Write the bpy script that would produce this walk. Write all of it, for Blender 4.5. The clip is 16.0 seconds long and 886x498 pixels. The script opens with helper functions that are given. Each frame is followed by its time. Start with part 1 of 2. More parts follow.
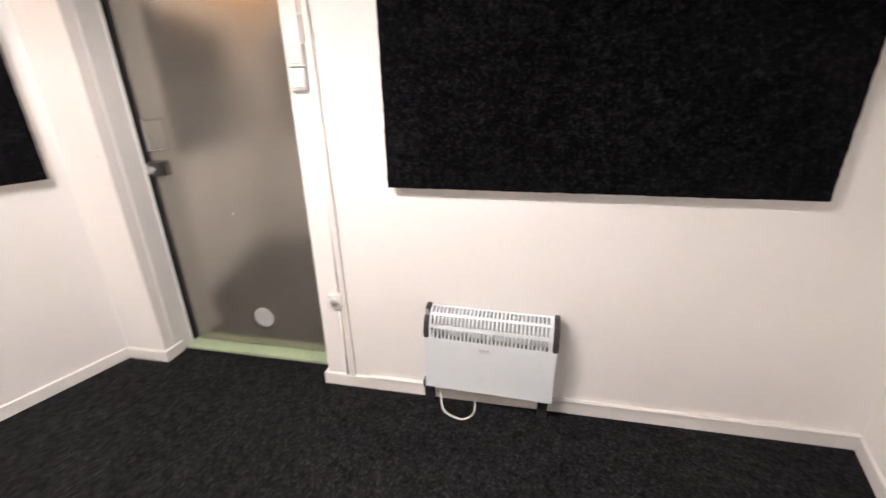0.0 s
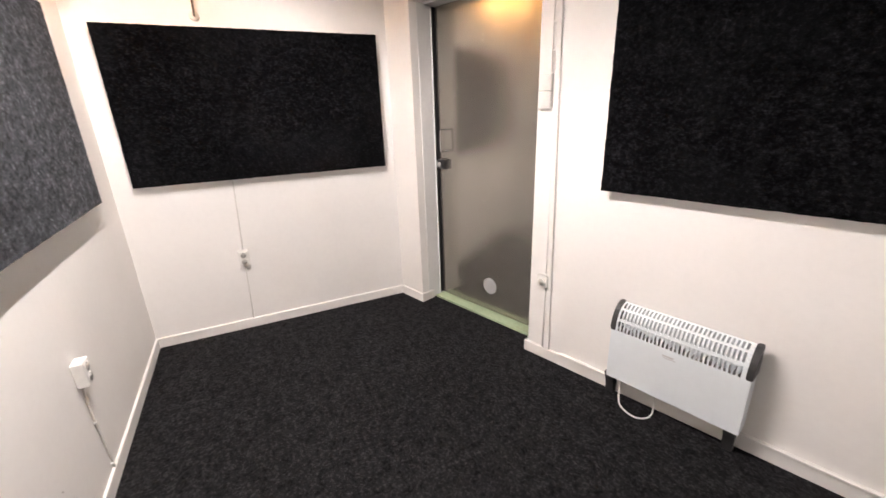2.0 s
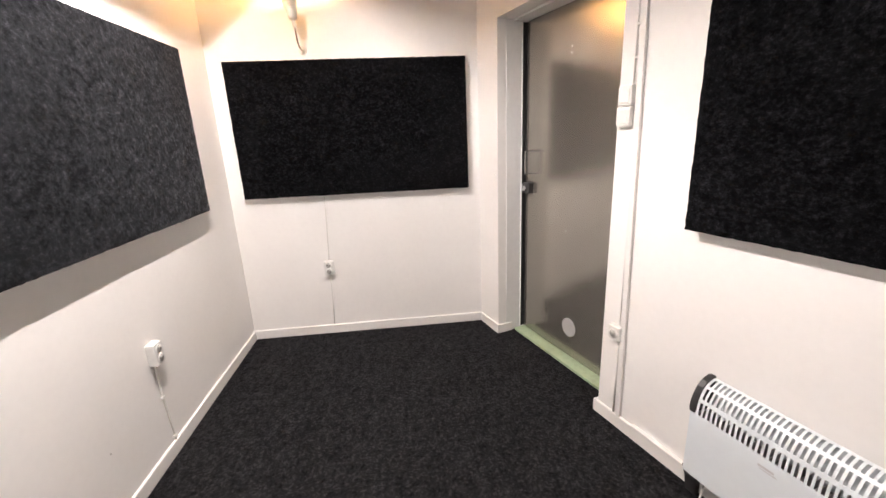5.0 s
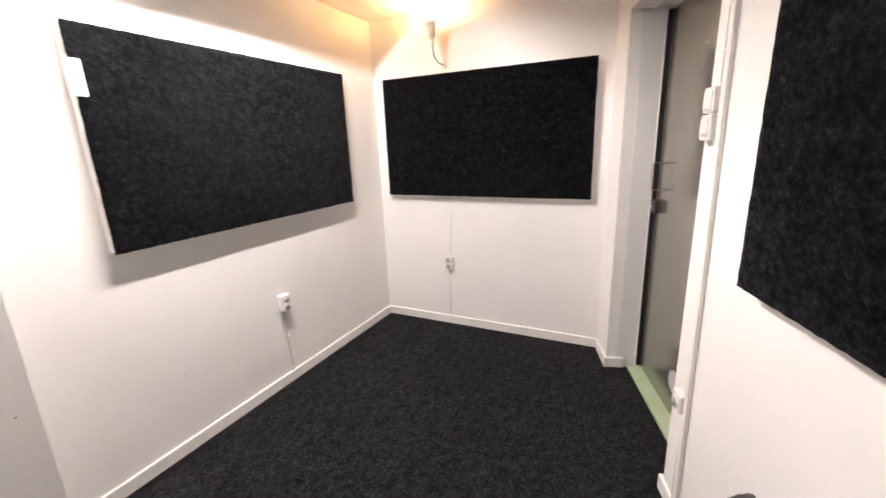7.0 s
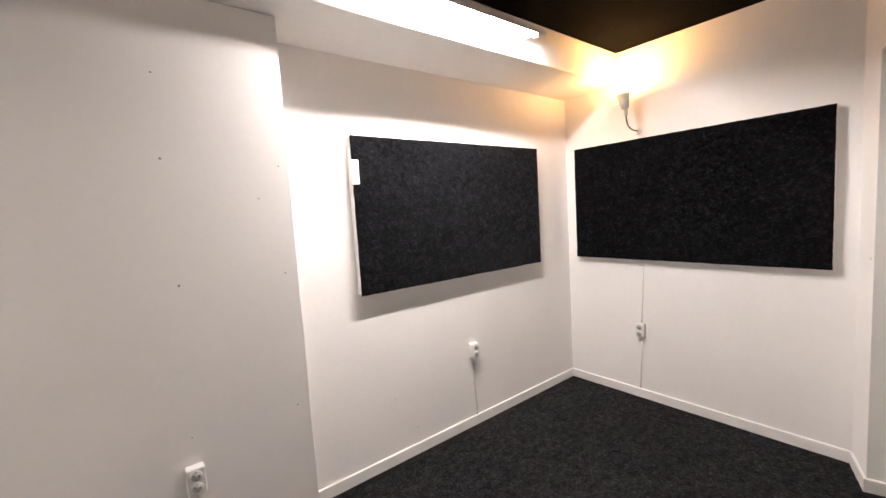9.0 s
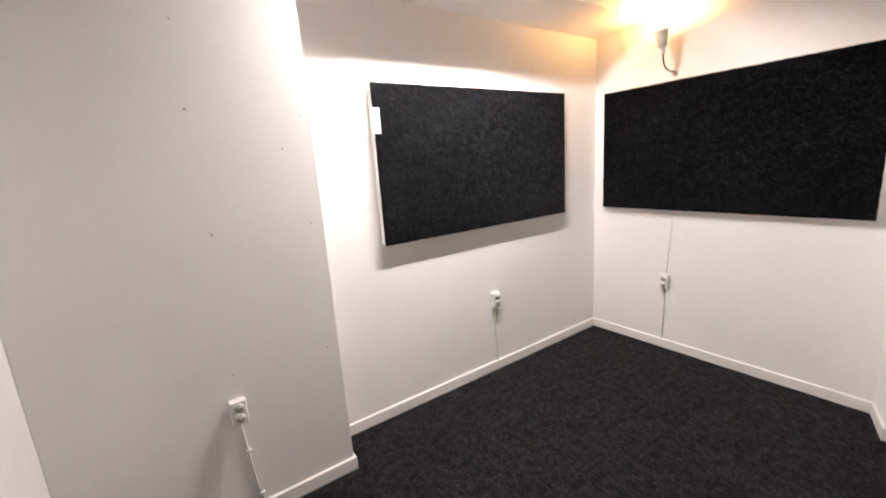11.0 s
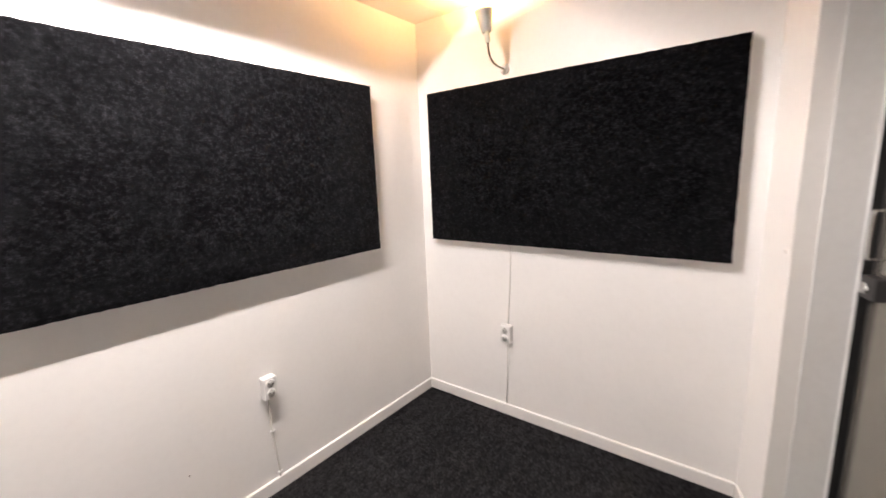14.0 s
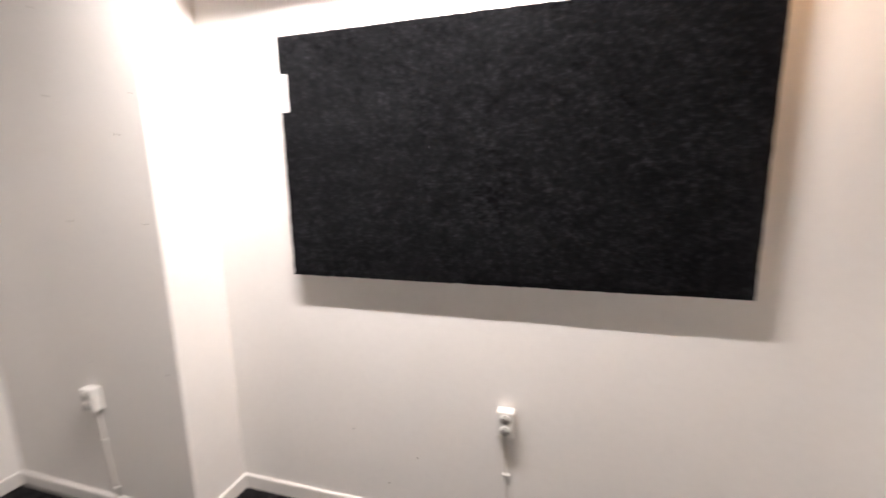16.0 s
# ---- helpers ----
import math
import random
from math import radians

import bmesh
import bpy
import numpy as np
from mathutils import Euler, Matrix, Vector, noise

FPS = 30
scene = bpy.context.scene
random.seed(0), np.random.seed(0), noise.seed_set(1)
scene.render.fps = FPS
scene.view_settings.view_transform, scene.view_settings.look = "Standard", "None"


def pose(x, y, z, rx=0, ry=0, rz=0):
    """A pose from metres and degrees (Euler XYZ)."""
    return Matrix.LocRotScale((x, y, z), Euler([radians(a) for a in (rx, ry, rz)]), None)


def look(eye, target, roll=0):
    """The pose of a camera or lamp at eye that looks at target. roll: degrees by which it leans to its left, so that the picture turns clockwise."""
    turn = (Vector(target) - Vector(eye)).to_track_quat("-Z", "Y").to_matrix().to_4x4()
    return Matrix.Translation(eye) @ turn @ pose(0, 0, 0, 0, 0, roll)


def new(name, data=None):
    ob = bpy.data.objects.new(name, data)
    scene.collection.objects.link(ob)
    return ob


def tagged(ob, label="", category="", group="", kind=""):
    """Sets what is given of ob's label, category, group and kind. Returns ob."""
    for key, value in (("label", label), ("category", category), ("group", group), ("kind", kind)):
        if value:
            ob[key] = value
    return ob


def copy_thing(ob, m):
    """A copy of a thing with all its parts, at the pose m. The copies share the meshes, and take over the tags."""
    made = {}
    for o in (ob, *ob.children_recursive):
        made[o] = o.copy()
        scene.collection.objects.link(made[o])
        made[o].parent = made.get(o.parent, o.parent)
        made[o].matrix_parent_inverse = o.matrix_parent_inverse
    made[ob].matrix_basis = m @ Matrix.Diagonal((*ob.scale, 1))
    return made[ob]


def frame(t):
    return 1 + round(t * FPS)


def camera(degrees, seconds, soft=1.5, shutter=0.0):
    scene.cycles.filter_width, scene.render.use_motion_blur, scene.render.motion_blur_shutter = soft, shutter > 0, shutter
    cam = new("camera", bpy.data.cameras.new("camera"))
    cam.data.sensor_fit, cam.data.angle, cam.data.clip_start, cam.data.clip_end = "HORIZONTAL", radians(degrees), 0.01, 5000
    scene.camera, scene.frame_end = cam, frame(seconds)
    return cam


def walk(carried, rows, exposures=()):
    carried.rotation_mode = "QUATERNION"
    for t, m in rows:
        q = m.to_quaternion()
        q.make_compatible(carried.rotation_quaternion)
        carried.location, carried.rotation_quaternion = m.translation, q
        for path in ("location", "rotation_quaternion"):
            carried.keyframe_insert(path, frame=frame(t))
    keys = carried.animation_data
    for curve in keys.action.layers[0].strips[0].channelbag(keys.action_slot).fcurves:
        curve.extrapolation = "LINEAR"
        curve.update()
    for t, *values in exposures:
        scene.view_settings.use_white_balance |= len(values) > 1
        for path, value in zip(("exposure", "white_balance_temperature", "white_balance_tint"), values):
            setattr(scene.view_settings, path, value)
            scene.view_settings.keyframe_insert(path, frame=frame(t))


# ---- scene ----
cam = camera(94.7, 16.0, shutter=0.4)
PATH = [
    (0, (0.113, 0.223, 1.519), (-0.787, 1.852, 0.788), -0.8),
    (0.5, (0.309, 0.172, 1.578), (-0.97, 1.501, 0.806), -1.9),
    (1, (0.456, 0.106, 1.544), (-1.041, 1.206, 0.803), -2.0),
    (1.5, (0.511, 0.05, 1.541), (-1.094, 1.005, 0.826), -1.9),
    (2, (0.543, 0.034, 1.54), (-1.162, 0.851, 0.888), -1.9),
    (2.5, (0.549, 0.013, 1.553), (-1.214, 0.749, 0.961), -1.8),
    (3, (0.557, 0.011, 1.569), (-1.255, 0.668, 1.036), -2.0),
    (3.5, (0.558, 0.008, 1.587), (-1.286, 0.593, 1.079), -2.3),
    (6, (0.431, 1.01, 1.484), (-1.47, 0.762, 0.912), -2.2),
    (6.5, (0.394, 1.164, 1.525), (-1.453, 0.644, 0.96), -2.0),
    (7, (0.407, 1.352, 1.548), (-1.33, 0.5, 1.042), -2.1),
    (7.5, (0.462, 1.425, 1.585), (-1.134, 0.301, 1.15), -2.7),
    (8, (0.549, 1.429, 1.577), (-0.903, 0.095, 1.243), -3.2),
    (8.5, (0.557, 1.472, 1.596), (-0.754, -0.019, 1.355), -3.5),
    (8.7, (0.559, 1.473, 1.589), (-0.711, -0.06, 1.405), -3.5),
    (10.8, (0.578, 1.482, 1.601), (-0.516, -0.162, 1.28), -3.9),
    (11, (0.569, 1.479, 1.588), (-0.545, -0.13, 1.176), -3.9),
    (11.5, (0.537, 1.471, 1.532), (-0.678, 0.003, 0.926), -3.7),
    (12, (0.464, 1.441, 1.509), (-0.915, 0.192, 0.776), -2.9),
    (12.5, (0.372, 1.351, 1.515), (-1.178, 0.309, 0.8), -2.7),
    (13, (0.197, 1.275, 1.55), (-1.445, 0.302, 0.951), -3.2),
    (13.5, (-0.116, 1.233, 1.555), (-1.764, 0.192, 1.107), -2.8),
    (14, (-0.469, 1.115, 1.552), (-2.021, -0.092, 1.19), -2.2),
    (14.5, (-0.798, 0.992, 1.56), (-2.148, -0.445, 1.224), -1.8),
    (15, (-1.13, 0.936, 1.547), (-2.08, -0.791, 1.209), -1.4),
    (15.5, (-1.375, 0.839, 1.521), (-1.737, -1.095, 1.162), -0.8),
    (16, (-1.551, 0.767, 1.518), (-1.007, -1.126, 1.17), -0.9),
]
walk(cam, [(t, look(eye, target, roll)) for t, eye, target, roll in PATH], [(0, 0.42), (3.5, 0.36), (6.5, 0.38), (8.5, 0.1), (11, 0.22), (12.5, 0.3), (14.5, 0.3), (16, 0.2)])

# ---- world and light ----
world = bpy.data.worlds.new("world")
scene.world = world
world.use_nodes = True
world.node_tree.nodes["Background"].inputs["Color"].default_value = (0.02, 0.02, 0.02, 1)
world.node_tree.nodes["Background"].inputs["Strength"].default_value = 0.2
TUBE_STRENGTH, TUBE_COLOUR = 720.0, (1.0, 0.905, 0.875, 1)
LIP = -0.027                                    # how far the reflector hangs below the tube
BULB_WATTS, BULB_COLOUR = 60.0, (1.0, 0.50, 0.16)

# ---- plan ----
WEST, EAST, SOUTH, SOFFIT_Y = -2.615, 1.06, -0.71, -0.225
SOFFIT_Z, CEILING_Z = 2.49, 2.735
COLUMN_X, COLUMN_Y = -0.075, -0.43
TILT_N = 17.5                                   # the door wall is not square to the others
NORTH = pose(-1.3650, 1.5361, 0, 0, 0, TILT_N)  # its frame: x along the wall, y into it, z up
OPEN_W, OPEN_E, OPEN_TOP = -1.04, 0.02, 2.23
LEAF_V = 0.218
PANEL_W, PANEL_LOW, PANEL_HIGH, PANEL_DEEP = 1.635, 1.129, 2.047, 0.061
BOARD_H, BOARD_T = 0.072, 0.013


# ---- materials ----
def shader(name):
    m = bpy.data.materials.new(name)
    m.use_nodes = True
    t = m.node_tree
    return m, t, t.nodes["Principled BSDF"]


def noise_node(t, scale, detail=3.0, stretch=(1, 1, 1), rough=0.5):
    co = t.nodes.new("ShaderNodeTexCoord")
    mp = t.nodes.new("ShaderNodeMapping")
    mp.inputs["Scale"].default_value = stretch
    n = t.nodes.new("ShaderNodeTexNoise")
    n.inputs["Scale"].default_value = scale
    n.inputs["Detail"].default_value = detail
    n.inputs["Roughness"].default_value = rough
    t.links.new(co.outputs["Object"], mp.inputs["Vector"])
    t.links.new(mp.outputs["Vector"], n.inputs["Vector"])
    return n.outputs["Fac"]


def ramp(t, fac, stops):
    r = t.nodes.new("ShaderNodeValToRGB")
    el = r.color_ramp.elements
    while len(el) < len(stops):
        el.new(0.5)
    for e, (p, c) in zip(el, stops):
        e.position, e.color = p, (*c, 1)
    t.links.new(fac, r.inputs["Fac"])
    return r.outputs["Color"]


def blend(t, a, b, kind="MULTIPLY", amount=1.0):
    mx = t.nodes.new("ShaderNodeMixRGB")
    mx.blend_type = kind
    mx.inputs["Fac"].default_value = amount
    t.links.new(a, mx.inputs["Color1"])
    t.links.new(b, mx.inputs["Color2"])
    return mx.outputs["Color"]


def bump(t, b, fac, strength, distance):
    n = t.nodes.new("ShaderNodeBump")
    n.inputs["Strength"].default_value = strength
    n.inputs["Distance"].default_value = distance
    t.links.new(fac, n.inputs["Height"])
    t.links.new(n.outputs["Normal"], b.inputs["Normal"])


def paint(name, colour, rough=0.6, vary=0.05, relief=0.15, grain=220):
    m, t, b = shader(name)
    low = tuple(c * (1 - vary) for c in colour)
    big = ramp(t, noise_node(t, 2.3, 4), [(0.35, low), (0.65, colour)])
    fine = ramp(t, noise_node(t, 35, 3), [(0.3, (1 - vary / 2,) * 3), (0.6, (1, 1, 1))])
    t.links.new(blend(t, big, fine), b.inputs["Base Color"])
    b.inputs["Roughness"].default_value = rough
    if relief:
        bump(t, b, noise_node(t, grain, 4), relief, 0.001)
    return m


def felt(name, dark, mid, light, scale, sheen, stretch=(1, 1, 1), relief=0.35):
    """Matted fibres: fine flecks, coarser clumps and slow clouds; the loose fibres catch glancing light."""
    m, t, b = shader(name)
    flecks = ramp(t, noise_node(t, scale, 6, stretch, 0.78), [(0.37, dark), (0.52, mid), (0.67, light)])
    cloud = ramp(t, noise_node(t, 5.5, 5, (1, 1, 1), 0.6), [(0.3, (0.62,) * 3), (0.7, (1, 1, 1))])
    tuft = ramp(t, noise_node(t, scale * 0.36, 5, stretch, 0.65), [(0.36, (0.45,) * 3), (0.64, (1.0, 1.0, 1.0))])
    t.links.new(blend(t, blend(t, flecks, cloud), tuft), b.inputs["Base Color"])
    b.inputs["Roughness"].default_value = 1.0
    b.inputs["Specular IOR Level"].default_value = 0.02
    loose = ramp(t, noise_node(t, scale * 0.8, 6, stretch, 0.8), [(0.38, (sheen * 0.35,) * 3), (0.56, (sheen,) * 3), (0.72, (sheen * 3.2,) * 3)])
    t.links.new(blend(t, loose, tuft), b.inputs["Sheen Weight"])
    b.inputs["Sheen Roughness"].default_value = 0.42
    b.inputs["Sheen Tint"].default_value = (0.86, 0.90, 1.0, 1)
    bump(t, b, noise_node(t, scale * 0.6, 6, stretch, 0.7), relief, 0.004)
    return m


def plain(name, colour, rough=0.5, metal=0.0, vary=0.06):
    m, t, b = shader(name)
    low = tuple(c * (1 - vary) for c in colour)
    t.links.new(ramp(t, noise_node(t, 30, 4), [(0.35, low), (0.65, colour)]), b.inputs["Base Color"])
    b.inputs["Roughness"].default_value = rough
    b.inputs["Metallic"].default_value = metal
    return m


def steel_sheet():
    m, t, b = shader("steel_sheet")
    cloud = ramp(t, noise_node(t, 2.2, 3, (1, 1, 0.6)), [(0.3, (0.34, 0.315, 0.28)), (0.7, (0.42, 0.395, 0.355))])
    brush = ramp(t, noise_node(t, 60, 2, (1, 1, 0.03)), [(0.3, (0.94,) * 3), (0.7, (1, 1, 1))])
    t.links.new(blend(t, cloud, brush), b.inputs["Base Color"])
    rough = ramp(t, noise_node(t, 4, 4, (1, 1, 0.5)), [(0.3, (0.17,) * 3), (0.7, (0.23,) * 3)])
    t.links.new(rough, b.inputs["Roughness"])
    b.inputs["Metallic"].default_value = 0.75
    return m


def lit(name, colour, strength):
    m, t, b = shader(name)
    b.inputs["Base Color"].default_value = (0.9, 0.9, 0.9, 1)
    b.inputs["Emission Color"].default_value = colour
    b.inputs["Emission Strength"].default_value = strength
    return m


WALL = paint("wall_paint", (0.87, 0.85, 0.825), 0.62, 0.035, 0.22)
TRIM = paint("trim_paint", (0.84, 0.82, 0.79), 0.5, 0.05, 0.06, 90)
FRAME_PAINT = paint("frame_paint", (0.78, 0.78, 0.77), 0.42, 0.06, 0.06, 90)
CARPET = felt("carpet_pile", (0.0080, 0.0081, 0.0086), (0.0200, 0.0194, 0.0206), (0.060, 0.058, 0.061), 60, 0.13)
PANEL_FELT = felt("panel_felt", (0.0022, 0.0022, 0.0026), (0.0062, 0.0062, 0.0072), (0.026, 0.026, 0.030), 74, 0.18, (0.92, 1, 1.12))
CEILING_FELT = felt("ceiling_felt", (0.0015, 0.0015, 0.0017), (0.003, 0.003, 0.003), (0.012, 0.012, 0.012), 85, 0.0)
STEEL = steel_sheet()
CHROME = plain("chrome", (0.75, 0.75, 0.75), 0.14, 1.0)
BLACK = plain("black_plastic", (0.030, 0.029, 0.030), 0.42)
RUBBER = plain("black_rubber", (0.008, 0.008, 0.008), 0.8)
WHITE = plain("white_plastic", (0.80, 0.79, 0.76), 0.32)
SHADE = plain("shade_plastic", (0.62, 0.62, 0.55), 0.4)
ENAMEL = plain("white_enamel", (0.75, 0.80, 0.83), 0.34, 0.0, 0.02)
GREY = plain("grey_print", (0.56, 0.56, 0.57), 0.5)
ELEMENT = plain("heating_element", (0.30, 0.29, 0.28), 0.45, 0.6)
# near-black colour for the shade inside the contact openings
SHADED_HOLE = plain("shaded_hole", (0.05, 0.045, 0.04), 0.6)
# white plastic greyed down: the shade of the recessed well is in the colour
SHADED_WELL = plain("shaded_well", (0.48, 0.47, 0.44), 0.5)
GREEN = paint("green_paint", (0.43, 0.54, 0.35), 0.55, 0.25, 0.2, 60)
VENT = plain("vent_metal", (0.55, 0.55, 0.55), 0.5, 0.3)
CONDUIT = plain("cable_white", (0.70, 0.68, 0.64), 0.42)
BRONZE = plain("bronzed_metal", (0.16, 0.115, 0.075), 0.38, 0.7)
MARK = plain("wall_scuff", (0.36, 0.33, 0.30), 0.8)
TUBE = lit("lit_tube", TUBE_COLOUR, TUBE_STRENGTH)
BULB = lit("lit_bulb", (1.0, 0.72, 0.36, 1), 40.0)


# ---- mesh helpers ----
def finish(name, bm, material, parent=None, smooth=False, at=None):
    me = bpy.data.meshes.new(name)
    bmesh.ops.recalc_face_normals(bm, faces=bm.faces)
    bm.to_mesh(me)
    bm.free()
    me.materials.append(material)
    for p in me.polygons:
        p.use_smooth = smooth
    ob = new(name, me)
    if parent:
        ob.parent = parent
    if at:
        ob.matrix_world = at
    return ob


def add_box(bm, a, b, bevel=0.0, segments=2):
    """A box between two corners, with rounded edges."""
    made = bmesh.ops.create_cube(bm, size=1.0)["verts"]
    for v in made:
        v.co = [p + (q - p) * (c + 0.5) for p, q, c in zip(a, b, v.co)]
    if bevel:
        edges = list({e for v in made for e in v.link_edges})
        bmesh.ops.bevel(bm, geom=edges, offset=bevel, segments=segments, affect="EDGES", profile=0.5)


def box(name, a, b, material, bevel=0.0, parent=None, at=None):
    bm = bmesh.new()
    add_box(bm, a, b, bevel)
    return finish(name, bm, material, parent, False, at)


def add_prism(bm, outline, a, b, axis="x"):
    """An outline in two axes, drawn out along the third from a to b."""
    def place(p, s):
        return {"x": (s, p[0], p[1]), "y": (p[0], s, p[1]), "z": (p[0], p[1], s)}[axis]
    ends = [[bm.verts.new(place(p, s)) for p in outline] for s in (a, b)]
    n = len(outline)
    for i in range(n):
        bm.faces.new((ends[0][i], ends[0][(i + 1) % n], ends[1][(i + 1) % n], ends[1][i]))
    bm.faces.new(ends[0])
    bm.faces.new(ends[1])


def add_tube(bm, points, radius, sides=10, radii=None):
    """A round rod through points."""
    pts = [Vector(p) for p in points]
    rings = []
    for i, p in enumerate(pts):
        way = (pts[min(i + 1, len(pts) - 1)] - pts[max(i - 1, 0)]).normalized()
        side = way.cross(Vector((0.13, 0.31, 0.94)))
        side = (side if side.length > 0.2 else way.cross(Vector((1, 0, 0)))).normalized()
        up = way.cross(side)
        r = radii[i] if radii else radius
        rings.append([bm.verts.new(p + r * (math.cos(k) * side + math.sin(k) * up)) for k in (2 * math.pi * j / sides for j in range(sides))])
    for a, b in zip(rings, rings[1:]):
        for j in range(sides):
            bm.faces.new((a[j], a[(j + 1) % sides], b[(j + 1) % sides], b[j]))
    bm.faces.new(rings[0])
    bm.faces.new(rings[-1])


def rod(name, points, radius, material, parent=None, at=None, sides=10, radii=None):
    bm = bmesh.new()
    add_tube(bm, points, radius, sides, radii)
    return finish(name, bm, material, parent, True, at)


def curve_points(points, steps=8):
    """A smooth line through a few points."""
    p = [Vector(q) for q in points]
    p = [2 * p[0] - p[1], *p, 2 * p[-1] - p[-2]]
    out = []
    for i in range(1, len(p) - 2):
        for s in range(steps):
            k = s / steps
            a, b, c, d = p[i - 1:i + 3]
            out.append(0.5 * (2 * b + (c - a) * k + (2 * a - 5 * b + 4 * c - d) * k * k + (3 * b - a - 3 * c + d) * k ** 3))
    return [*out, p[-2]]


def empty(name, at, label, category, group=""):
    ob = new(name)
    ob.matrix_world = at
    ob.empty_display_size = 0.1
    return tagged(ob, label, category, group)


def structure(ob, label):
    return tagged(ob, label, kind="structure")


# ---- the shell ----
corner_w = -(1.3650 + WEST) * -1 / math.cos(radians(TILT_N))
corner_e = (EAST + 1.3650) / math.cos(radians(TILT_N))
north_end_w, north_end_e = corner_w - 0.3, corner_e + 0.3

structure(box("floor", (-3.0, -1.0, -0.12), (1.4, 2.9, 0.0), CARPET), "charcoal black flecked needle-felt carpet covering the floor")
structure(box("ceiling", (-3.0, -1.0, CEILING_Z), (1.4, 2.9, CEILING_Z + 0.15), CEILING_FELT), "black acoustic felt ceiling")
structure(box("wall_west", (WEST - 0.2, -0.91, 0), (WEST, 1.6, CEILING_Z), WALL), "white painted plaster wall with a faint board joint")
structure(box("wall_south", (WEST, SOUTH - 0.2, 0), (EAST + 0.2, SOUTH, CEILING_Z), WALL), "white painted plaster wall")
structure(box("wall_east", (EAST, SOUTH, 0), (EAST + 0.2, 2.75, CEILING_Z), WALL), "white painted plaster wall")

bm = bmesh.new()
add_box(bm, (north_end_w, 0, 0), (OPEN_W, 0.3, CEILING_Z))
add_box(bm, (OPEN_E, 0, 0), (north_end_e, 0.3, CEILING_Z))
add_box(bm, (OPEN_W, 0, OPEN_TOP), (OPEN_E, 0.3, CEILING_Z))
add_box(bm, (OPEN_W, 0.27, 0), (OPEN_E, 0.3, OPEN_TOP))
structure(finish("wall_north", bm, WALL, at=NORTH), "white painted wall with a deep door opening")

bm = bmesh.new()
add_box(bm, (COLUMN_X, SOUTH, 0), (EAST, COLUMN_Y, SOFFIT_Z), 0.004)
structure(finish("wall_column", bm, WALL), "white boxed-in column with small screw marks")
bm = bmesh.new()
add_box(bm, (WEST, SOUTH, SOFFIT_Z + 0.002), (EAST, SOFFIT_Y, CEILING_Z), 0.006)
structure(finish("soffit", bm, WALL), "white boxed-in ceiling beam above the wall")

# small relief of the wall surfaces: a filled board joint and screw marks
bm = bmesh.new()
add_box(bm, (WEST, 0.573, PANEL_HIGH + 0.02), (WEST + 0.0012, 0.580, CEILING_Z), 0.0005)
structure(finish("board_joint", bm, WALL), "faint filled joint between wall boards")
bm = bmesh.new()
for x, z, r in ((0.398, 1.361, 0.005), (0.41, 1.856, 0.005), (0.407, 2.176, 0.004), (-0.013, 1.355, 0.004), (-0.013, 0.728, 0.004),
                (-0.028, 1.837, 0.003), (0.415, 0.739, 0.003), (0.068, 1.695, 0.004)):
    m = Matrix.Translation((x, COLUMN_Y + 0.0006, z)) @ Matrix.Rotation(radians(90), 4, "X")
    bmesh.ops.create_cone(bm, cap_ends=True, segments=9, radius1=r, radius2=r * 0.7, depth=0.0012, matrix=m)
for x, z, r in ((-1.0, 0.33, 0.004), (-0.86, 0.18, 0.004), (-0.7, 0.42, 0.003)):
    m = Matrix.Translation((x, SOUTH + 0.0006, z)) @ Matrix.Rotation(radians(90), 4, "X")
    bmesh.ops.create_cone(bm, cap_ends=True, segments=9, radius1=r, radius2=r * 0.7, depth=0.0012, matrix=m)
tagged(finish("screw_marks", bm, MARK), "small dark screw holes and scuffs in the white wall", "marks", kind="stuff")


def baseboard(start, end, into, at=None):
    """A skirting board with an eased top edge from start to end; into points from the wall into the room."""
    a, b, n = Vector((*start, 0)), Vector((*end, 0)), Vector((*into, 0)).normalized()
    way = (b - a).normalized()
    m = Matrix((way, n, (0, 0, 1))).transposed().to_4x4()
    m.translation = a
    bm = bmesh.new()
    t, h = BOARD_T, BOARD_H
    add_prism(bm, [(0.0005, 0.001), (t, 0.001), (t, h - 0.006), (t - 0.002, h - 0.002), (t - 0.006, h), (0.0005, h)], 0, (b - a).length)
    ob = finish("baseboard", bm, TRIM, at=(at or Matrix()) @ m)
    return structure(ob, "white painted wooden baseboard")


t = BOARD_T
west_y = 1.5361 + (WEST + 1.3650) * math.tan(radians(TILT_N))
east_y = 1.5361 + (EAST + 1.3650) * math.tan(radians(TILT_N))
baseboard((WEST, SOUTH), (WEST, west_y - 0.01), (1, 0))
baseboard((WEST + t, SOUTH), (COLUMN_X - t, SOUTH), (0, 1))
baseboard((COLUMN_X, SOUTH), (COLUMN_X, COLUMN_Y + t), (-1, 0))
baseboard((COLUMN_X, COLUMN_Y), (EAST - t, COLUMN_Y), (0, 1))
baseboard((EAST, COLUMN_Y), (EAST, east_y - 0.008), (-1, 0))
baseboard((corner_w + t, 0), (OPEN_W + t, 0), (0, -1), NORTH)
baseboard((OPEN_W, 0.0), (OPEN_W, 0.115), (1, 0), NORTH)
baseboard((OPEN_E - 0.022, 0), (corner_e - t, 0), (0, -1), NORTH)
box("trim", (OPEN_E - 0.021, 0.0005, 0.001), (OPEN_E - 0.0005, 0.03, BOARD_H), TRIM, 0.003, at=NORTH)
structure(bpy.data.objects["trim"], "white end block of the baseboard at the door opening")

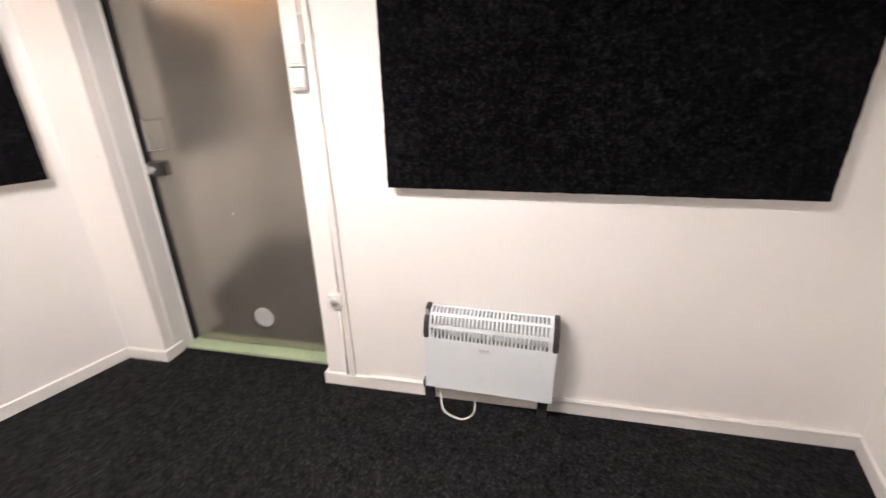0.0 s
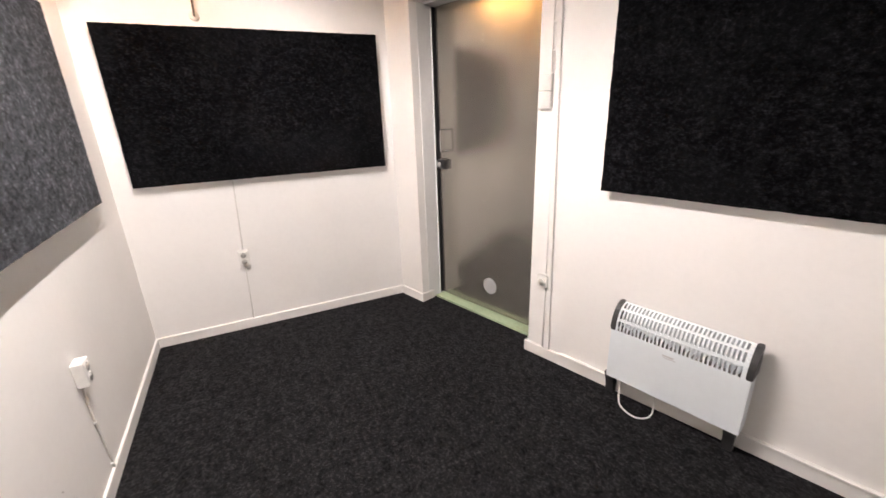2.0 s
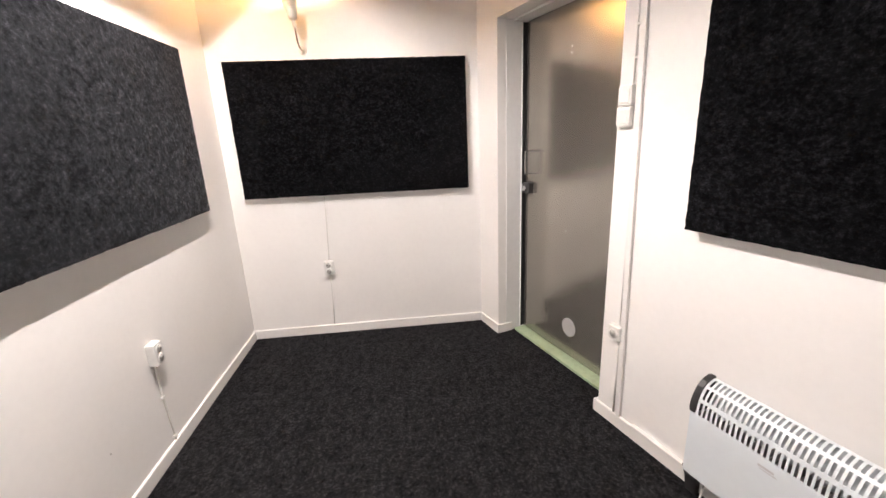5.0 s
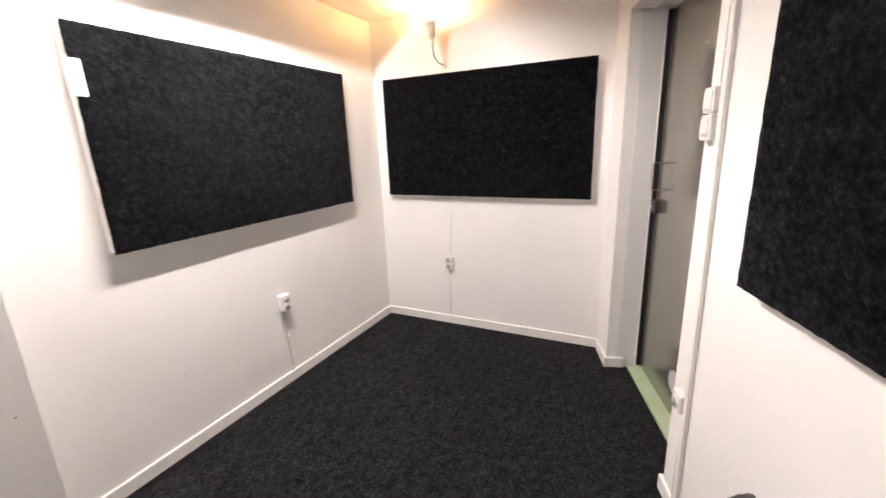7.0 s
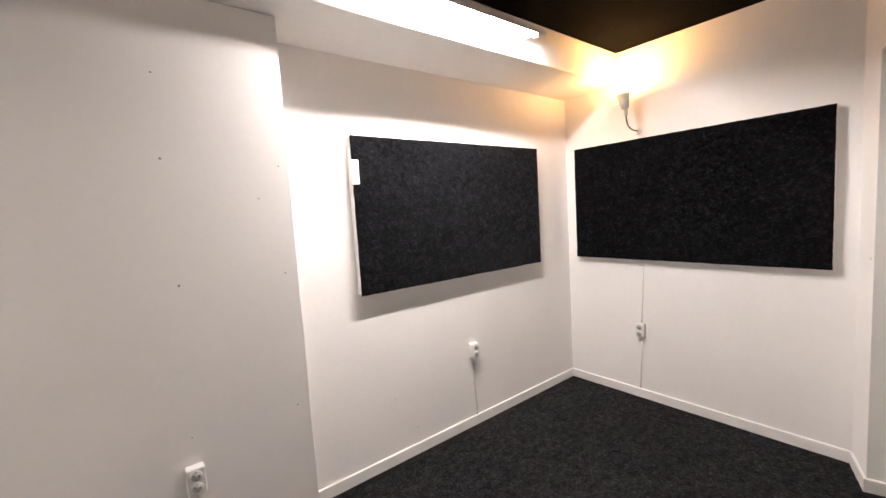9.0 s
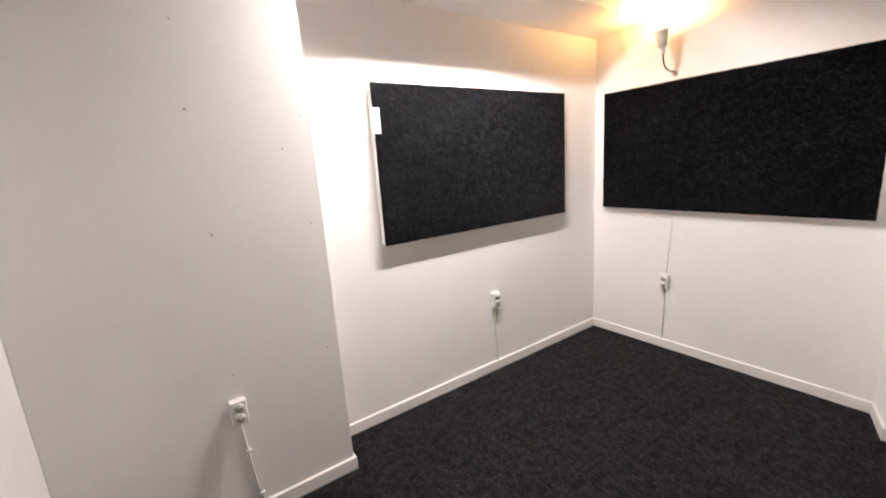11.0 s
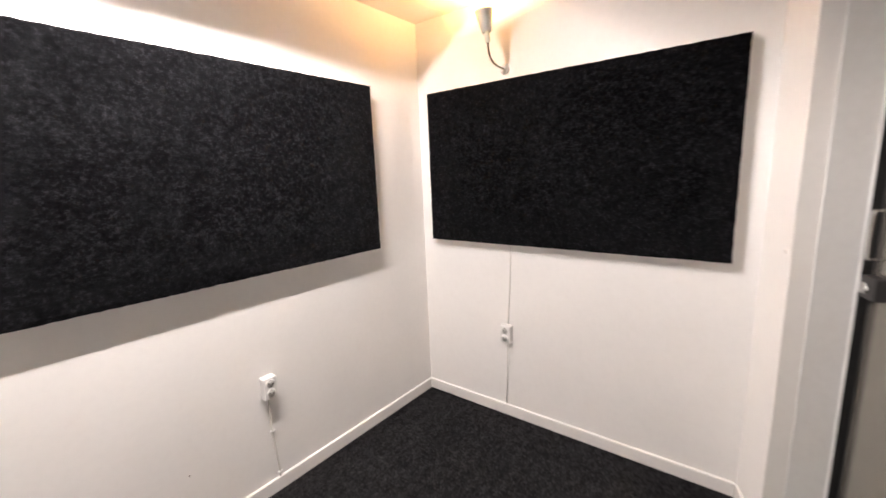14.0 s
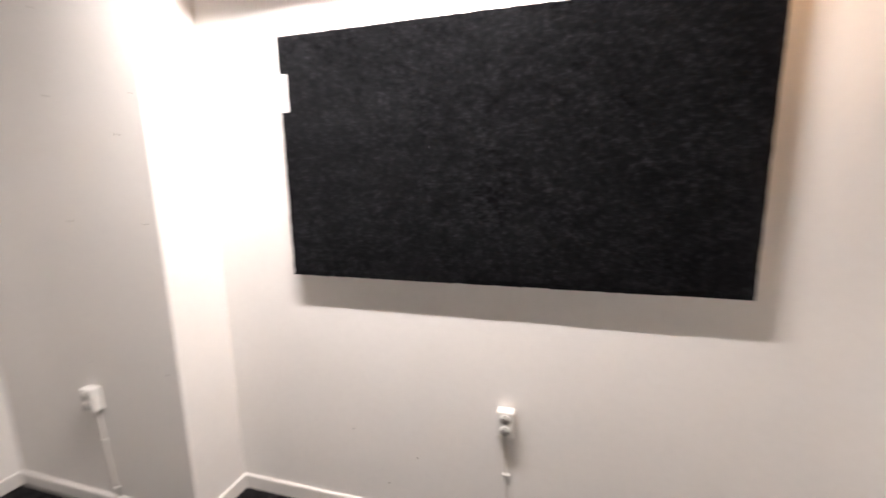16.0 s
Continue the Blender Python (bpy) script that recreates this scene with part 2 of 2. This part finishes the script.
# ---- the doorway ----
bm = bmesh.new()
for a, b in (((OPEN_W + 0.0005, 0.068, 0.001), (OPEN_W + 0.005, 0.190, OPEN_TOP - 0.001)), ((OPEN_W + 0.0005, 0.1905, 0.001), (OPEN_W + 0.016, 0.268, OPEN_TOP - 0.001)), ((OPEN_E - 0.03, 0.115, 0.001), (OPEN_E - 0.0005, 0.268, OPEN_TOP - 0.001)),
             ((OPEN_W + 0.017, 0.115, OPEN_TOP - 0.014), (OPEN_E - 0.031, 0.268, OPEN_TOP - 0.001))):
    add_box(bm, a, b, 0.002)
structure(finish("door_frame", bm, FRAME_PAINT, at=NORTH), "pale grey-white painted steel door frame")

door = empty("door_1", NORTH @ pose(OPEN_W + 0.033, LEAF_V, 0.028), "closed door clad in dull brushed sheet steel", "door")
tagged(door, kind="structure")
LEAF_W, LEAF_H = OPEN_E - OPEN_W - 0.070, OPEN_TOP - 0.046
box("leaf", (0, 0, 0), (LEAF_W, 0.045, LEAF_H), STEEL, 0.002, door)
bm = bmesh.new()
add_box(bm, (-0.0165, 0.001, 0), (-0.0005, 0.04, LEAF_H))
add_box(bm, (-0.0165, -0.026, 0), (-0.0130, 0.001, LEAF_H))
add_box(bm, (0, 0.004, LEAF_H + 0.0005), (LEAF_W, 0.04, LEAF_H + 0.003))
finish("seal", bm, RUBBER, door)
# pull handle
bm = bmesh.new()
hz, hx = 1.205, 0.078
add_tube(bm, curve_points([(hx, 0, hz), (hx, -0.052, hz), (hx, -0.064, hz + 0.012), (hx, -0.064, hz + 0.143), (hx, -0.052, hz + 0.155), (hx, 0, hz + 0.155)], 5), 0.0045, 8)
for z in (hz, hz + 0.155):
    add_tube(bm, [(hx, 0.0, z), (hx, -0.004, z)], 0.010, 12)
tagged(finish("handle", bm, CHROME, door, True), "chrome pull handle")
box("lock", (0.006, -0.036, 1.065), (0.088, 0, 1.140), BLACK, 0.004, door)
rod("lock_cylinder", [(0.036, -0.034, 1.10), (0.036, -0.043, 1.10), (0.036, -0.044, 1.10)], 0.02, CHROME, door, None, 18, [0.021, 0.019, 0.012])
bm = bmesh.new()
add_box(bm, (-0.0145, -0.03, 1.075), (0.005, 0.0005, 1.128), 0.003)
tagged(finish("strike_plate", bm, CHROME, door), "chrome strike plate")
# round vent with pierced holes
bm = bmesh.new()
vx, vz = 0.515, 0.205
add_tube(bm, [(vx, 0, vz), (vx, -0.003, vz), (vx, -0.005, vz)], 0.06, 28, [0.064, 0.064, 0.060])
vent = finish("vent_cover", bm, VENT, door)
tagged(vent, "pale grey round pierced vent cover")
bm = bmesh.new()
for i in range(-7, 8):
    for j in range(-7, 8):
        x, z = (i + 0.5 * (j % 2)) * 0.0075, j * 0.0066
        if x * x + z * z < 0.053 ** 2:
            add_tube(bm, [(vx + x, -0.0045, vz + z), (vx + x, -0.0056, vz + z)], 0.0021, 6)
tagged(finish("vent_holes", bm, GREY, door), kind="stuff")
bm = bmesh.new()
for x, z in ((0.44, 1.92), (0.441, 1.955), (0.45, 0.86)):
    add_tube(bm, [(x, 0.0, z), (x, -0.002, z)], 0.005, 8)
finish("rivet", bm, GREY, door)
structure(box("threshold", (OPEN_W + 0.0165, 0.136, 0.0005), (OPEN_E - 0.0305, 0.268, 0.020), GREEN, 0.003, at=NORTH), "worn pale green painted wooden threshold")
bm = bmesh.new()
add_tube(bm, [(OPEN_W - 0.047, 0, 1.225), (OPEN_W - 0.047, -0.006, 1.225)], 0.008, 12)
structure(finish("wall_plug", bm, WALL, at=NORTH), "small painted-over wall plug beside the door")

# ---- acoustic panels: white boxes faced with dark felt ----
def acoustic_panel(at):
    ob = empty("acoustic_panel", at, "black flecked felt acoustic panel with white edges, hung on the wall", "acoustic panel", "felt panels on the walls")
    h, d = PANEL_HIGH - PANEL_LOW, PANEL_DEEP
    box("backing", (0.004, 0.0005, 0.004), (PANEL_W - 0.004, d - 0.008, h - 0.004), TRIM, 0.002, ob)
    bm = bmesh.new()
    nx, nz = 90, 50
    rnd = random.Random(7)
    grid = [[bm.verts.new((PANEL_W * i / nx + (rnd.uniform(-0.0016, 0.0016) if i in (0, nx) else 0),
                           d + rnd.uniform(-0.0006, 0.0006) - (0.003 if i in (0, nx) or j in (0, nz) else 0),
                           h * j / nz + (rnd.uniform(-0.0016, 0.0016) if j in (0, nz) else 0))) for j in range(nz + 1)] for i in range(nx + 1)]
    for i in range(nx):
        for j in range(nz):
            bm.faces.new((grid[i][j], grid[i + 1][j], grid[i + 1][j + 1], grid[i][j + 1]))
    rim = [e for e in bm.edges if e.is_boundary]
    made = bmesh.ops.extrude_edge_only(bm, edges=rim)["geom"]
    for v in made:
        if isinstance(v, bmesh.types.BMVert):
            v.co.y = d - 0.0095
    finish("felt_face", bm, PANEL_FELT, ob)
    return ob


first = acoustic_panel(pose(WEST, 1.045, PANEL_LOW, 0, 0, -90))
copy_thing(first, pose(-2.135, SOUTH, PANEL_LOW))
copy_thing(first, NORTH @ pose(0.447 + PANEL_W, 0, PANEL_LOW, 0, 0, 180))

bm = bmesh.new()
add_box(bm, (-0.537, SOUTH + PANEL_DEEP + 0.001, 1.772), (-0.494, SOUTH + PANEL_DEEP + 0.0035, 1.91), 0.001)
add_box(bm, (-0.499, SOUTH + 0.012, 1.772), (-0.4965, SOUTH + PANEL_DEEP + 0.001, 1.91), 0.0008)
tagged(finish("paper_label", bm, WHITE), "white paper label folded round the edge of a felt panel", "label")


# ---- sockets, switches and their cables ----
def double_socket(at):
    """Its back on the wall plane y = 0, facing +y, centred on x."""
    ob = empty("wall_socket", at, "white surface-mounted double wall socket", "socket", "double sockets on the walls")
    bm = bmesh.new()
    add_box(bm, (-0.034, 0.0005, -0.055), (0.034, 0.044, 0.055), 0.006, 3)
    finish("case", bm, WHITE, ob)
    for z in (-0.0245, 0.0245):
        rod("rim", [(0, 0.042, z), (0, 0.0452, z), (0, 0.0452, z)], 0.022, WHITE, ob, None, 24, [0.0235, 0.0225, 0.020])
    # flat discs, not sunk in; their grey paints the shade of a recess
    for z in (-0.0245, 0.0245):
        rod("well", [(0, 0.0450, z), (0, 0.0457, z)], 0.0185, SHADED_WELL, ob, None, 20)
    # dark studs on the face, painting the shade inside the contact openings
    bm = bmesh.new()
    for z in (-0.0245, 0.0245):
        for x in (-0.0095, 0.0095):
            add_tube(bm, [(x, 0.0452, z + x * 0.3), (x, 0.0464, z + x * 0.3)], 0.0036, 8)
        add_box(bm, (-0.0025, 0.0452, z + 0.0145), (0.0025, 0.0464, z + 0.0175))
        add_box(bm, (-0.0025, 0.0452, z - 0.0175), (0.0025, 0.0464, z - 0.0145))
    tagged(finish("contact_hole_shade", bm, SHADED_HOLE, ob), kind="stuff")
    return ob


def cable(points, at, material=CONDUIT, radius=0.0045, label="thin painted cable clipped to the wall"):
    ob = rod("cable", points, radius, material, None, at, 8)
    return tagged(ob, label, "cable")


def clip(x, z, at):
    bm = bmesh.new()
    add_box(bm, (x - 0.017, 0.0005, z - 0.006), (x + 0.009, 0.013, z + 0.006), 0.003)
    return tagged(finish("cable_clip", bm, WHITE, at=at), "small white plastic cable clip on the wall", "clip", "cable clips")


SOUTH_AT = pose(-1.376, SOUTH, 0)
COLUMN_AT = pose(0.42, COLUMN_Y, 0)
WEST_AT = pose(WEST, -0.062, 0, 0, 0, -90)
socket = double_socket(SOUTH_AT @ pose(0, 0, 0.572))
copy_thing(socket, COLUMN_AT @ pose(0, 0, 0.572))
copy_thing(socket, WEST_AT @ pose(0, 0, 0.562))
cable([(0.0, 0.006, 0.52), (0.001, 0.006, 0.33), (-0.012, 0.006, 0.15), (-0.014, 0.007, BOARD_H)], SOUTH_AT)
clip(0.003, 0.33, SOUTH_AT), clip(-0.010, 0.095, SOUTH_AT)
cable([(0.0, 0.006, 0.52), (-0.008, 0.006, 0.35), (-0.020, 0.006, 0.2), (-0.035, 0.006, BOARD_H)], COLUMN_AT)
clip(-0.006, 0.36, COLUMN_AT), clip(-0.030, 0.12, COLUMN_AT)
cable([(0.0, 0.004, 0.51), (0.006, 0.004, 0.3), (0.014, 0.004, BOARD_H)], WEST_AT, CONDUIT, 0.0042)
cable([(-0.002, 0.004, 0.612), (-0.014, 0.004, 0.85), (-0.026, 0.004, PANEL_LOW + 0.01)], WEST_AT, CONDUIT, 0.0042)

# beside the door, in the door wall's frame turned to face the room
FACE = NORTH @ pose(0, 0, 0, 0, 0, 180)
def light_switch(u, z):
    ob = empty("light_switch", FACE @ pose(-u, 0, z), "white surface-mounted rocker light switch", "switch", "switches by the door")
    box("case", (-0.037, 0.0005, -0.042), (0.037, 0.028, 0.042), WHITE, 0.005, ob)
    box("rocker", (-0.029, 0.028, -0.031), (0.029, 0.033, 0.031), WHITE, 0.003, ob)
    return ob


light_switch(0.076, 1.652)
light_switch(0.073, 1.564)
outlet = empty("single_socket", FACE @ pose(-0.120, 0, 0.532), "white surface-mounted single wall socket", "socket")
box("case", (-0.036, 0.0005, -0.038), (0.036, 0.034, 0.038), WHITE, 0.006, outlet)
rod("rim", [(0, 0.033, 0), (0, 0.039, 0), (0, 0.039, 0)], 0.03, WHITE, outlet, None, 24, [0.026, 0.025, 0.021])
rod("well", [(0, 0.0385, 0), (0, 0.0396, 0)], 0.019, SHADED_WELL, outlet, None, 20)

junction = empty("junction_box", FACE @ pose(-0.072, 0, 2.18), "white surface-mounted cable junction box above the switches", "junction box")
box("case", (-0.056, 0.0005, -0.055), (0.056, 0.038, 0.075), WHITE, 0.004, junction)
bm = bmesh.new()
add_box(bm, (-0.184, 0.0005, BOARD_H + 0.001), (-0.156, 0.018, CEILING_Z - 0.001), 0.003)
for v in bm.verts:
    v.co.x += 0.018 * v.co.z   # fixed a little out of plumb
tagged(finish("cable_trunking", bm, TRIM, at=FACE), "white painted cable trunking running up the wall", "trunking")
bm = bmesh.new()
for u in (0.100, 0.115):
    add_tube(bm, [(-u, 0.006, 2.125), (-u + 0.003, 0.006, 1.95), (-u, 0.006, 1.70)], 0.0045, 8)
add_tube(bm, [(-0.134, 0.006, 2.125), (-0.132, 0.006, 1.2), (-0.135, 0.006, 0.572)], 0.0055, 8)
add_tube(bm, [(-0.131, 0.006, 0.492), (-0.133, 0.006, BOARD_H)], 0.0055, 8)
tagged(finish("cable_run", bm, TRIM, None, True, FACE), "white painted cables between junction box, switches and socket", "cable")
for z in (2.06, 1.93, 1.80):
    clip(-0.104, z, FACE)
bm = bmesh.new()
add_box(bm, (OPEN_E + 0.24, -0.022, BOARD_H + 0.0005), (corner_e - 0.014, -0.0005, BOARD_H + 0.012), 0.003)
tagged(finish("floor_trunking", bm, TRIM, at=NORTH), "slim white painted cable trunking on top of the baseboard", "trunking")

# ---- the wall lamp ----
LAMP = pose(WEST, -0.066, 2.112)
lamp = empty("wall_lamp", LAMP, "white cone wall lamp on a bent gooseneck, switched on, shining upward", "lamp")
rod("wall_plate", [(0, 0, 0), (0.012, 0, 0), (0.016, 0, 0)], 0.03, WHITE, lamp, None, 20, [0.028, 0.028, 0.022])
rod("gooseneck", curve_points([(0.012, 0, 0), (0.09, 0.002, 0.002), (0.16, 0.006, 0.022), (0.190, 0.008, 0.062), (0.195, 0.008, 0.105)], 6), 0.0052, BRONZE, lamp)
SOCKET_POS, AXIS = Vector((0.195, 0.008, 0.100)), Vector((0.08, -0.09, 1.0)).normalized()
rod("lamp_holder", [SOCKET_POS + AXIS * s for s in (-0.006, 0.0, 0.012, 0.040, 0.050)], 0.02, SHADE, lamp, None, 16, [0.008, 0.012, 0.0135, 0.0125, 0.017])
bm = bmesh.new()
side = AXIS.cross(Vector((0, 1, 0))).normalized()
up = AXIS.cross(side)
rings = []
for s, r in ((0.042, 0.014), (0.045, 0.0245), (0.054, 0.0265), (0.150, 0.046), (0.150, 0.043), (0.056, 0.0245)):
    rings.append([bm.verts.new(SOCKET_POS + AXIS * s + r * (math.cos(k) * side + math.sin(k) * up)) for k in (2 * math.pi * j / 28 for j in range(28))])
for a, b in zip(rings, rings[1:]):
    for j in range(28):
        bm.faces.new((a[j], a[(j + 1) % 28], b[(j + 1) % 28], b[j]))
finish("shade", bm, SHADE, lamp, True)
bm = bmesh.new()
centre = SOCKET_POS + AXIS * 0.092
bmesh.ops.create_uvsphere(bm, u_segments=16, v_segments=10, radius=0.02, matrix=Matrix.Translation(centre))
finish("bulb", bm, BULB, lamp, True)
glow = bpy.data.lights.new("bulb_light", "POINT")
glow.energy, glow.color, glow.shadow_soft_size = BULB_WATTS, BULB_COLOUR, 0.03
glow_ob = new("bulb_light", glow)
glow_ob.matrix_world = LAMP @ Matrix.Translation(SOCKET_POS + AXIS * 0.127)

# ---- the batten light on the beam ----
fixture = empty("batten_light", pose(-0.955, SOFFIT_Y, 2.592), "white batten light with a lit tube on the ceiling beam", "lamp")
box("housing", (-0.53, 0.0005, 0.003), (0.53, 0.100, 0.0225), WHITE, 0.004, fixture)
bm = bmesh.new()
add_prism(bm, [(0.1005, 0.020), (0.165, 0.012), (0.182, 0.002), (0.182, LIP), (0.1795, LIP), (0.1795, 0.001), (0.164, 0.0095), (0.1005, 0.0175)], -0.53, 0.53)
tagged(finish("reflector", bm, WHITE, fixture), "white folded sheet-metal reflector")
rod("lit_tube", [(-0.505, 0.125, 0), (0.505, 0.125, 0)], 0.013, TUBE, fixture, None, 16)
for s in (-1, 1):
    box("tube_holder", (s * 0.517 - 0.011, 0.1005, -0.018), (s * 0.517 + 0.011, 0.142, 0.0085), WHITE, 0.004, fixture)

# ---- the convector heater ----
heater = empty("convector_heater", NORTH @ pose(0.599, 0.004, 0, 0, 0, -2.3), "white electric convector heater with black end caps and feet", "heater")
HW = 0.614
FRONT = [(-0.114, 0.418), (-0.1125, 0.452), (-0.108, 0.482), (-0.099, 0.510), (-0.085, 0.535), (-0.067, 0.553), (-0.046, 0.563), (-0.028, 0.566)]
bm = bmesh.new()
add_box(bm, (0.004, -0.114, 0.150), (HW - 0.004, -0.108, 0.432), 0.002)
add_box(bm, (0.004, -0.024, 0.150), (HW - 0.004, -0.020, 0.560), 0.001)
add_box(bm, (0.004, -0.108, 0.150), (0.008, -0.024, 0.432))
add_box(bm, (HW - 0.008, -0.108, 0.150), (HW - 0.004, -0.024, 0.432))
finish("body", bm, ENAMEL, heater)


def profile(s):
    """A place and the outward way on the curved front, s from 0 (low) to 1 (back)."""
    k = s * (len(FRONT) - 1)
    i = min(int(k), len(FRONT) - 2)
    a, b = Vector(FRONT[i]), Vector(FRONT[i + 1])
    way = (b - a).normalized()
    return a.lerp(b, k - i), Vector((-way.y, way.x))


def add_strip(bm, x0, x1, s0, s1, steps):
    """A piece of the curved sheet, 2 mm thick."""
    cols = []
    for n in range(steps + 1):
        p, out = profile(s0 + (s1 - s0) * n / steps)
        cols.append([bm.verts.new((x, q.x, q.y)) for x, q in ((x0, p), (x1, p), (x1, p - out * 0.002), (x0, p - out * 0.002))])
    for a, b in zip(cols, cols[1:]):
        for j in range(4):
            bm.faces.new((a[j], a[(j + 1) % 4], b[(j + 1) % 4], b[j]))
    bm.faces.new(cols[0])
    bm.faces.new(cols[-1])


bm = bmesh.new()
SLOTS, X0, X1 = 30, 0.036, HW - 0.036
pitch = (X1 - X0) / SLOTS
RAILS = [(0.0, 0.06), (0.30, 0.37), (0.60, 0.67), (0.90, 1.0)]
for s0, s1 in RAILS:
    add_strip(bm, X0, X1, s0, s1, 2)
add_strip(bm, 0.014, X0, 0, 1, 10)
add_strip(bm, X1, HW - 0.014, 0, 1, 10)
for i in range(SLOTS):
    for (_, s0), (s1, _) in zip(RAILS, RAILS[1:]):
        add_strip(bm, X0 + pitch * i + pitch * 0.55, X0 + pitch * (i + 1) if i < SLOTS - 1 else X1 - 0.0002, s0, s1, 4)
tagged(finish("grille", bm, ENAMEL, heater), "white slotted sheet-metal grille")
bm = bmesh.new()
add_box(bm, (0.02, -0.095, 0.36), (HW - 0.02, -0.03, 0.40))
for i in range(24):
    add_box(bm, (0.03 + i * 0.023, -0.098, 0.34), (0.032 + i * 0.023, -0.028, 0.43))
finish("heating_element", bm, ELEMENT, heater)
for x0, x1 in ((0.0, 0.026), (HW - 0.026, HW)):
    bm = bmesh.new()
    outline = [(-0.020, 0.433), (-0.117, 0.433)] + [(p.x + o.x * 0.004, p.y + o.y * 0.004) for p, o in (profile(n / 14) for n in range(2, 15))] + [(-0.020, 0.570)]
    add_prism(bm, outline, x0, x1)
    bmesh.ops.bevel(bm, geom=[e for e in bm.edges if abs(e.verts[0].co.x - e.verts[1].co.x) < 1e-6], offset=0.003, segments=2, affect="EDGES")
    finish("end_cap", bm, BLACK, heater)
for x0 in (-0.020, HW - 0.066):
    bm = bmesh.new()
    add_prism(bm, [(-0.088, 0.149), (-0.082, 0.128), (-0.058, 0.085), (-0.046, 0.0), (-0.018, 0.0), (-0.024, 0.149)], x0, x0 + 0.046)
    bmesh.ops.bevel(bm, geom=list(bm.edges), offset=0.003, segments=2, affect="EDGES")
    finish("foot", bm, BLACK, heater)
bm = bmesh.new()
add_box(bm, (0.262, -0.1149, 0.392), (0.312, -0.1142, 0.400))
add_box(bm, (0.268, -0.1149, 0.384), (0.322, -0.1142, 0.3875))
finish("printed_mark", bm, GREY, heater)
rod("cord", curve_points([(0.055, -0.05, 0.152), (0.062, -0.06, 0.09), (0.085, -0.10, 0.012), (0.135, -0.135, 0.005), (0.195, -0.145, 0.005), (0.235, -0.11, 0.005),
                          (0.243, -0.06, 0.012), (0.235, -0.045, 0.08), (0.228, -0.045, 0.152)], 8), 0.0042, WHITE, heater)
